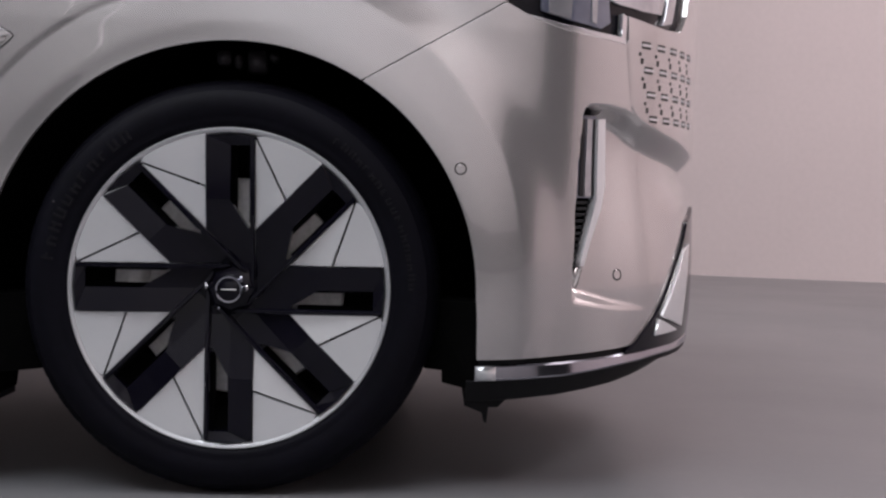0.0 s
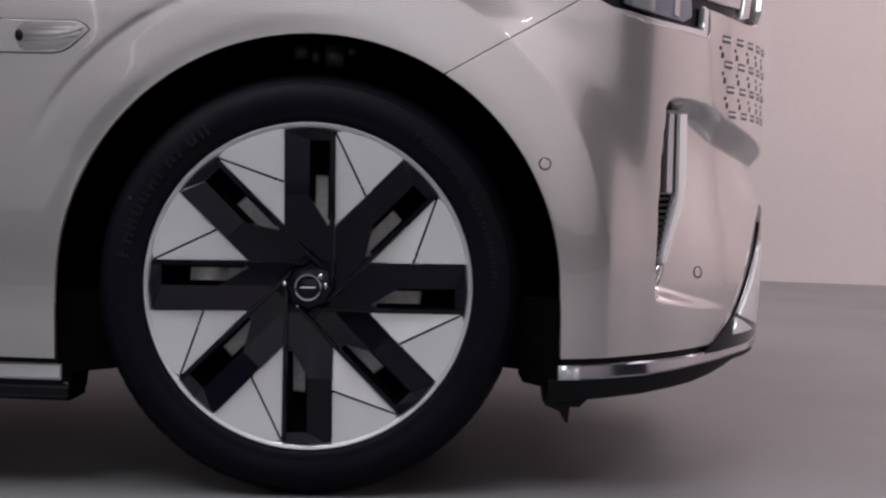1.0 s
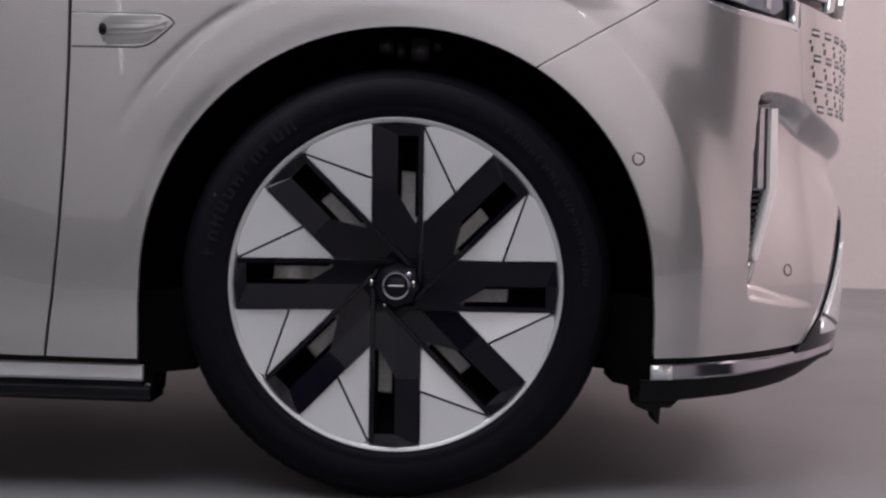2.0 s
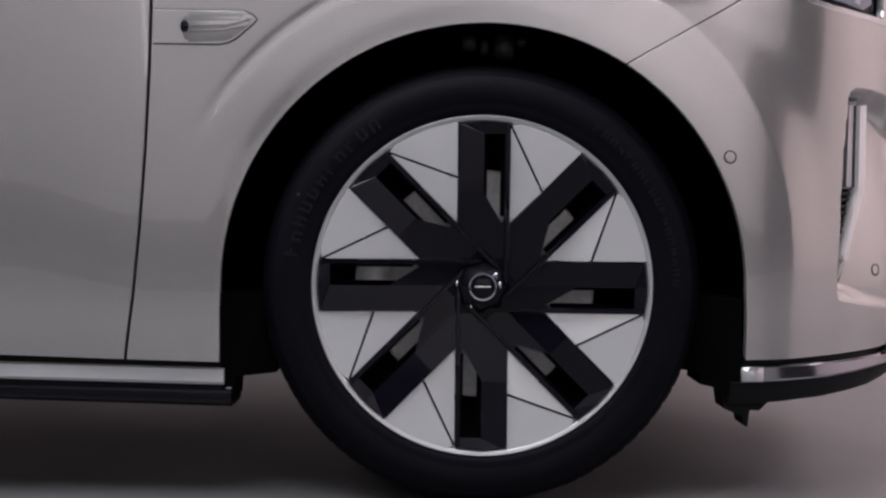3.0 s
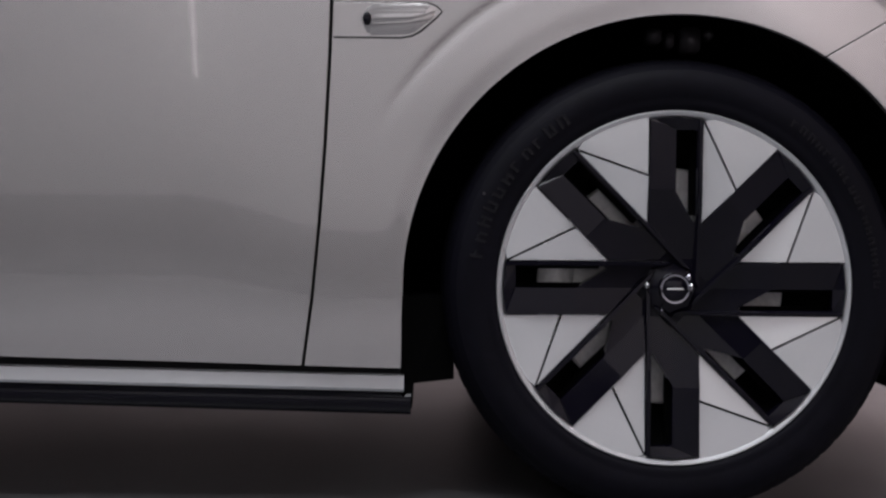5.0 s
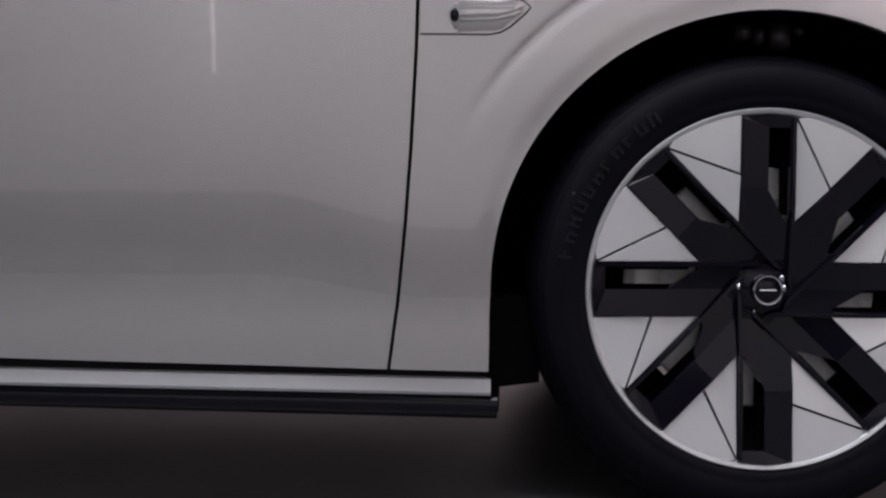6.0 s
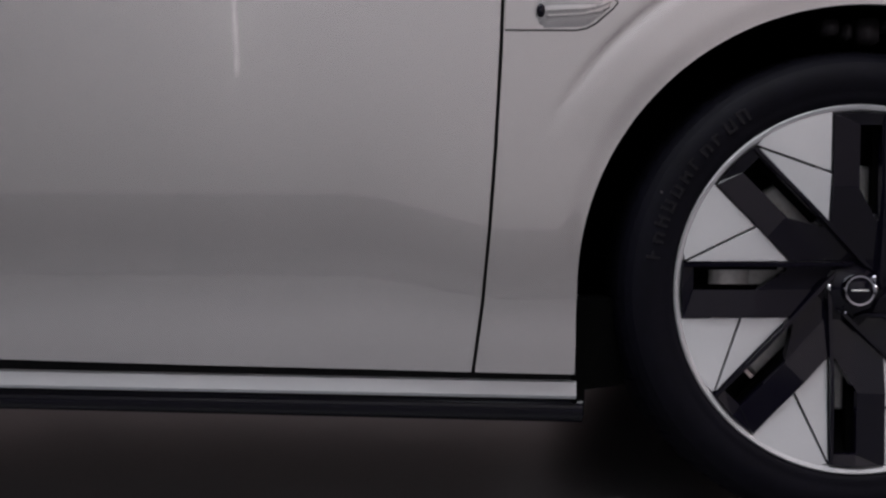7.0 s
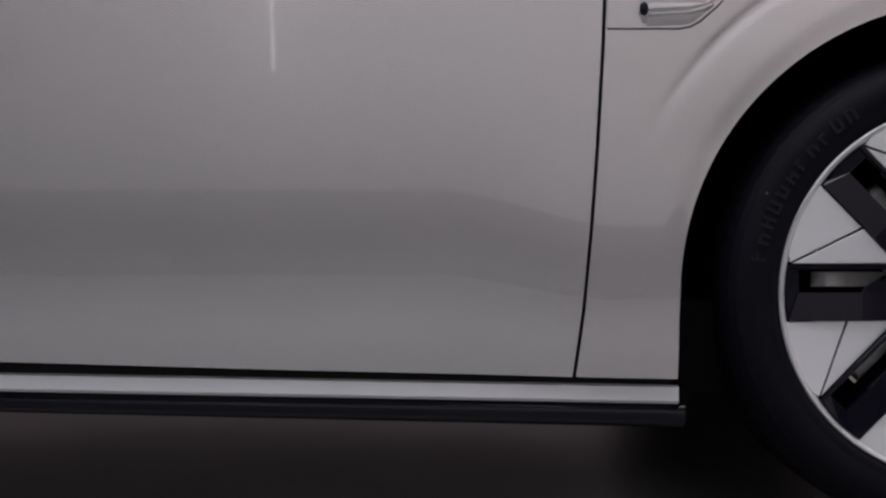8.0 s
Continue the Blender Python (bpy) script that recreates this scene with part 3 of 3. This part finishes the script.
def sill_z(s):
    return 0.2145 + 0.0178 * (-0.413 - s)


strip("sill_gap", path, [[(-0.040, 0.10 + sill_z(s)), (-0.032, sill_z(s) + 0.02), (-0.030, sill_z(s) - 0.002), (-0.10, sill_z(s) - 0.002)] for s in path], MATT_BLACK, car)
strip("sill_trim", path, [[(-0.020, sill_z(s)), (-0.0135, sill_z(s) - 0.0012), (-0.012, sill_z(s) - 0.021), (-0.017, sill_z(s) - 0.026), (-0.06, sill_z(s) - 0.026), (-0.06, sill_z(s))] for s in path],
      SILVER, car, "bright satin metal strip along the sill")
path2 = path[:-1] + [-0.402]
strip("sill_skirt", path2, [[(-0.032, sill_z(s) - 0.026), (-0.023, sill_z(s) - 0.031), (-0.019, sill_z(s) - 0.043), (-0.022, sill_z(s) - 0.054), (-0.030, sill_z(s) - 0.063 - 0.004 * (s + 0.4)), (-0.12, sill_z(s) - 0.064 - 0.004 * (s + 0.4)), (-0.12, sill_z(s) - 0.026)] for s in path2],
      GLOSS_BLACK, car, "gloss black lower sill skirt", sharp=60)

# ---- nose: splitter, corner trim, lamps ----
path = [0.418, 0.44, 0.50, 0.58, 0.65, 0.714, 0.78, 0.85, 0.92, 1.0, 1.1, 1.2, 1.3, 1.42]


def strip_top(s):
    return ramp(s, [(0.418, 0.2275), (0.58, 0.2315), (0.714, 0.2365), (0.85, 0.240), (1.1, 0.238), (1.42, 0.238)])


def strip_low(s):
    return ramp(s, [(0.418, 0.2015), (0.58, 0.2075), (0.714, 0.2175), (0.85, 0.224), (1.1, 0.222), (1.42, 0.222)])


def skirt_low(s):
    return ramp(s, [(0.407, 0.163), (0.448, 0.163), (0.582, 0.171), (0.715, 0.182), (0.9, 0.203), (1.1, 0.210), (1.42, 0.210)])


def lip_out(s):
    return -0.010 + 0.008 * smoothstep(0.62, 1.0, s)


strip("bumper_gap", path, [[(-0.022, 0.262), (-0.020, strip_top(s) - 0.002), (-0.09, strip_top(s) - 0.002), (-0.09, 0.262)] for s in path], MATT_BLACK, bumper)
strip("splitter_trim", path, [[(-0.02, strip_top(s)), (lip_out(s) - 0.003, strip_top(s)), (lip_out(s), strip_top(s) - 0.003), (lip_out(s) + 0.002, strip_low(s) + 0.003), (lip_out(s), strip_low(s)), (-0.06, strip_low(s))] for s in path],
      CHROME, bumper, "polished bright strip along the splitter")
path2 = [0.404] + path[1:]
strip("splitter", path2, [[(-0.03, strip_low(s)), (lip_out(s) - 0.001, strip_low(s) - 0.001), (lip_out(s) - 0.004, strip_low(s) - 0.010), (-0.026, skirt_low(s) + 0.002), (-0.034, skirt_low(s)), (-0.12, skirt_low(s) + 0.01), (-0.12, strip_low(s))] for s in path2],
      MATT_BLACK, bumper, "matt black splitter under the bumper")
bm = bmesh.new()
box(bm, (0.4195, 0.0065, 0.2035), (0.4535, 0.022, 0.2265), 0.0006)
part("trim_end", bm, SILVER, bumper)

# upright lamp, its bright edge and the slatted duct below it
panel("upright_lamp", [(0.620, 0.660), (0.660, 0.662), (0.660, 0.568), (0.657, 0.517), (0.608, 0.517), (0.611, 0.577)], LAMP_GLASS, bumper, "smoked upright daytime lamp lens", step=0.01, out=-0.020, dented=False)
for s0, s1, mat in ((0.624, 0.630, DARK_GREY), (0.636, 0.648, LAMP_CLEAR), (0.653, 0.656, DARK_GREY)):
    panel("lamp_bar", [(s0, 0.655), (s1, 0.655), (s1, 0.520), (s0 - 0.003, 0.520)], mat, bumper, step=0.02, out=-0.017, thick=0.005, dented=False)
panel("lamp_edge", [(0.655, 0.654), (0.672, 0.656), (0.676, 0.540), (0.667, 0.498), (0.642, 0.439), (0.628, 0.398), (0.619, 0.398), (0.631, 0.437), (0.656, 0.513)], SILVER, bumper,
      "bright edge beside the upright lamp", step=0.012, out=-0.009, thick=0.034, dented=False)
panel("duct_mesh", [(0.606, 0.516), (0.656, 0.516), (0.631, 0.440), (0.606, 0.362), (0.599, 0.40)], DEEP_BLACK, bumper, step=0.02, out=-0.028, dented=False)
for i in range(13):
    z = 0.506 - 0.0108 * i
    right = ramp(z, [(0.36, 0.606), (0.44, 0.629), (0.514, 0.653)])
    if right - 0.606 > 0.004:
        panel("duct_slat", [(0.604, z), (right, z + 0.001), (right, z + 0.005), (0.604, z + 0.004)], DARK_GREY, bumper, step=0.05, out=-0.022, thick=0.006, dented=False)

# dark corner frame with its bright wedge
panel("corner_frame", [(0.738, 0.238), (0.766, 0.254), (0.829, 0.300), (0.916, 0.379), (1.03, 0.47), (1.16, 0.50), (1.42, 0.50), (1.42, 0.24), (0.95, 0.24)], GLOSS_BLACK, bumper, step=0.02, out=0.006)
panel("corner_wedge", [(0.846, 0.297), (0.968, 0.414), (1.02, 0.428), (0.975, 0.268)], SILVER, bumper, "bright wedge in the corner frame", step=0.03, out=0.011)
panel("corner_wedge", [(0.838, 0.292), (0.943, 0.263), (0.826, 0.263)], SILVER, bumper, "bright wedge in the corner frame", step=0.03, out=0.010)

# parking sensors
def sensor(s, z, r):
    n = skin_normal(s, z)
    m = Matrix.Translation(skin(s, z)) @ n.to_track_quat("-Y", "Z").to_matrix().to_4x4()
    bm = bmesh.new()
    revolve(bm, [(r, 0.001), (r, -0.0006), (r * 0.80, -0.0006), (r * 0.80, 0.0006)], 32)
    ring = part("sensor_ring", bm, DARK_GREY, bumper, smooth=False)
    ring.matrix_basis = m
    bm = bmesh.new()
    revolve(bm, [(r * 0.76, 0.001), (r * 0.76, -0.0005), (r * 0.70, -0.0008), (0.0001, -0.0008)], 32)
    disc = part("parking_sensor", bm, PAINT, bumper, smooth=False)
    disc.matrix_basis = m


sensor(0.386, 0.562, 0.0105)
sensor(0.713, 0.380, 0.0105)

# slots and studs of the closed grille

def skin_patch(name, s, z, w, h, out, mat):
    bm = bmesh.new()
    rows = []
    for o in (out, -0.004):
        rows.append([bm.verts.new(skin(s + dx * w / 2, z + dz * h / 2, o)) for dx, dz in ((-1, -1), (1, -1), (1, 1), (-1, 1))])
    bm.faces.new(rows[0])
    for i in range(4):
        bm.faces.new((rows[0][i], rows[1][i], rows[1][(i + 1) % 4], rows[0][(i + 1) % 4]))
    bmesh.ops.recalc_face_normals(bm, faces=bm.faces[:])
    return part(name, bm, mat, bumper, smooth=False)


for j in range(4):
    for i in range(5):
        s, z = 0.766 + 0.0115 * j + 0.054 * i, 0.7925 - 0.0435 * j
        skin_patch("grille_slot", s, z, 0.027, 0.0130, 0.0008, DARK_GREY)
        skin_patch("slot_bar", s, z, 0.028, 0.0042, 0.0020, SILVER)
        if j < 3:
            skin_patch("grille_stud", s - 0.019, z - 0.0165, 0.006, 0.006, 0.0008, DARK_GREY)
            skin_patch("grille_stud", s - 0.012, z - 0.0285, 0.007, 0.010, 0.0008, DARK_GREY)

# headlight behind the cut-out
headlight = panel("headlight", [(0.455, 0.838), (0.52, 0.808), (0.62, 0.790), (0.718, 0.782), (0.722, 0.826), (0.84, 0.820), (0.98, 0.83), (1.02, 0.96), (0.46, 0.96)], GLOSS_BLACK, car, "dark headlight with bright lower edge", step=0.02, out=-0.016)
panel("lens", [(0.527, 0.90), (0.527, 0.835), (0.588, 0.822), (0.654, 0.813), (0.676, 0.824), (0.668, 0.90)], LAMP_GLASS, headlight, step=0.02, out=-0.010)
panel("reflector", [(0.540, 0.90), (0.540, 0.832), (0.584, 0.823), (0.588, 0.90)], LAMP_CLEAR, headlight, step=0.02, out=-0.007)
panel("reflector", [(0.630, 0.90), (0.630, 0.822), (0.640, 0.82), (0.644, 0.90)], LAMP_CLEAR, headlight, step=0.02, out=-0.007)
panel("light_edge", [(0.500, 0.8245), (0.515, 0.818), (0.564, 0.805), (0.622, 0.7975), (0.708, 0.790), (0.710, 0.838), (0.700, 0.842), (0.698, 0.800), (0.622, 0.8055), (0.564, 0.812)], SATIN, headlight,
      "bright lower edge of the headlight", step=0.02, out=-0.001)
panel("fog_lens", [(0.680, 0.90), (0.677, 0.864), (0.703, 0.859), (0.773, 0.855), (0.835, 0.857), (0.855, 0.90)], LAMP_CLEAR, headlight, step=0.02, out=-0.009)
panel("lens_frame", [(0.868, 0.90), (0.850, 0.852), (0.838, 0.838), (0.88, 0.846), (0.905, 0.90)], LAMP_CLEAR, headlight, step=0.02, out=-0.007)

# ---- fender trim with camera eye ----
panel("trim_gap", [(-0.5215, 0.7825), (-0.381, 0.7825), (-0.366, 0.776), (-0.3585, 0.768), (-0.366, 0.759), (-0.390, 0.738), (-0.404, 0.7305), (-0.420, 0.7275), (-0.5215, 0.7275)], DARK_GREY, fender, step=0.03, out=0.0006, thick=0.003)
trim = panel("fender_trim", [(-0.5215, 0.7805), (-0.382, 0.7805), (-0.368, 0.7745), (-0.3605, 0.768), (-0.368, 0.760), (-0.392, 0.7395), (-0.405, 0.7325), (-0.420, 0.7297), (-0.5215, 0.7297)], PAINT, fender,
             "raised paint-coloured trim with a camera eye", step=0.02, out=0.0014, thick=0.003)
bm = bmesh.new()
shape = [(-0.468, 0.778, 0.002), (-0.384, 0.779, 0.002), (-0.363, 0.768, 0.003), (-0.466, 0.767, 0.0065), (-0.386, 0.768, 0.006), (-0.462, 0.7500, 0.0100), (-0.408, 0.7530, 0.0090), (-0.470, 0.731, 0.0015), (-0.404, 0.734, 0.0015), (-0.372, 0.764, 0.005), (-0.480, 0.757, 0.002)]
v = [bm.verts.new(skin(s, z, o)) for s, z, o in shape]
for f in ((0, 1, 4, 3), (1, 2, 9, 4), (3, 4, 6, 5), (4, 9, 6), (5, 6, 8, 7), (6, 9, 2, 8), (10, 0, 3), (10, 3, 5), (10, 5, 7)):
    bm.faces.new([v[i] for i in f])
bmesh.ops.recalc_face_normals(bm, faces=bm.faces[:])
edges = [e for e in bm.edges if len(e.link_faces) == 2]
bmesh.ops.bevel(bm, geom=edges, offset=0.0035, segments=3, affect="EDGES", clamp_overlap=True)
part("trim_blade", bm, PAINT, fender)
bm = bmesh.new()
bmesh.ops.create_uvsphere(bm, u_segments=20, v_segments=12, radius=0.0075)
for q in bm.verts:
    q.co = Vector((-0.4715 + q.co.x * 0.85, 0, 0.7555 + q.co.z * 1.35)) + Vector((0, skin(-0.47, 0.7555, 0.0075).y + q.co.y * 0.5, 0))
part("camera_eye", bm, GLOSS_BLACK, fender)

# ---- the rest of the body: closes the shell and shades the floor ----
panel("rear_door", [(-4.10, 0.30), (-1.7265, 0.263), (-1.7265, 0.95), (-4.10, 0.95)], PAINT, car, step=0.08)
rows = [(0.84, 0.55, 0.50, 0.21, 0.88), (0.55, 0.46, 0.12, 0.175, 0.93), (-0.47, 0.46, 0.05, 0.18, 0.94), (-0.53, 0.10, 0.05, 0.17, 0.94), (-1.72, 0.10, 0.05, 0.17, 0.94), (-4.2, 0.06, 0.05, 0.20, 0.94)]


def loft(name, rings, mat, label):
    bm = bmesh.new()
    made = [[bm.verts.new(q) for q in ring] for ring in rings]
    n = len(made[0])
    for a, b in zip(made, made[1:]):
        for j in range(n):
            bm.faces.new((a[j], a[(j + 1) % n], b[(j + 1) % n], b[j]))
    bm.faces.new(made[0]), bm.faces.new(made[-1])
    bmesh.ops.recalc_face_normals(bm, faces=bm.faces[:])
    sharp_by_angle(bm, 30)
    return part(name, bm, mat, car, label)


loft("underbody", [[(x, y, z) for y, z in ((near, z0), (near, z1 - 0.03), (edge, z1), (1.78 - 0.4 * (x > 0.8), z1), (1.78 - 0.4 * (x > 0.8), z0))] for x, near, edge, z0, z1 in rows],
     MATT_BLACK, "dark body structure behind the panels")
tops = [(0.84, 0.50, 0.93), (0.55, 0.14, 1.0), (-0.2, 0.05, 1.06), (-0.75, 0.05, 1.30), (-1.5, 0.05, 1.74), (-2.6, 0.05, 1.82), (-4.0, 0.05, 1.78), (-4.2, 0.06, 1.50)]
loft("upper_body", [[(x, y, z) for y, z in ((edge, 0.945), (edge + 0.02, 0.96), (edge + 0.10 + 0.1 * (zr - 1), zr - 0.05), (edge + 0.20, zr), (1.62, zr), (1.70, zr - 0.05), (1.78 - 0.4 * (x > 0.8), 0.945))] for x, edge, zr in tops],
     PAINT, "champagne silver upper body of the van")
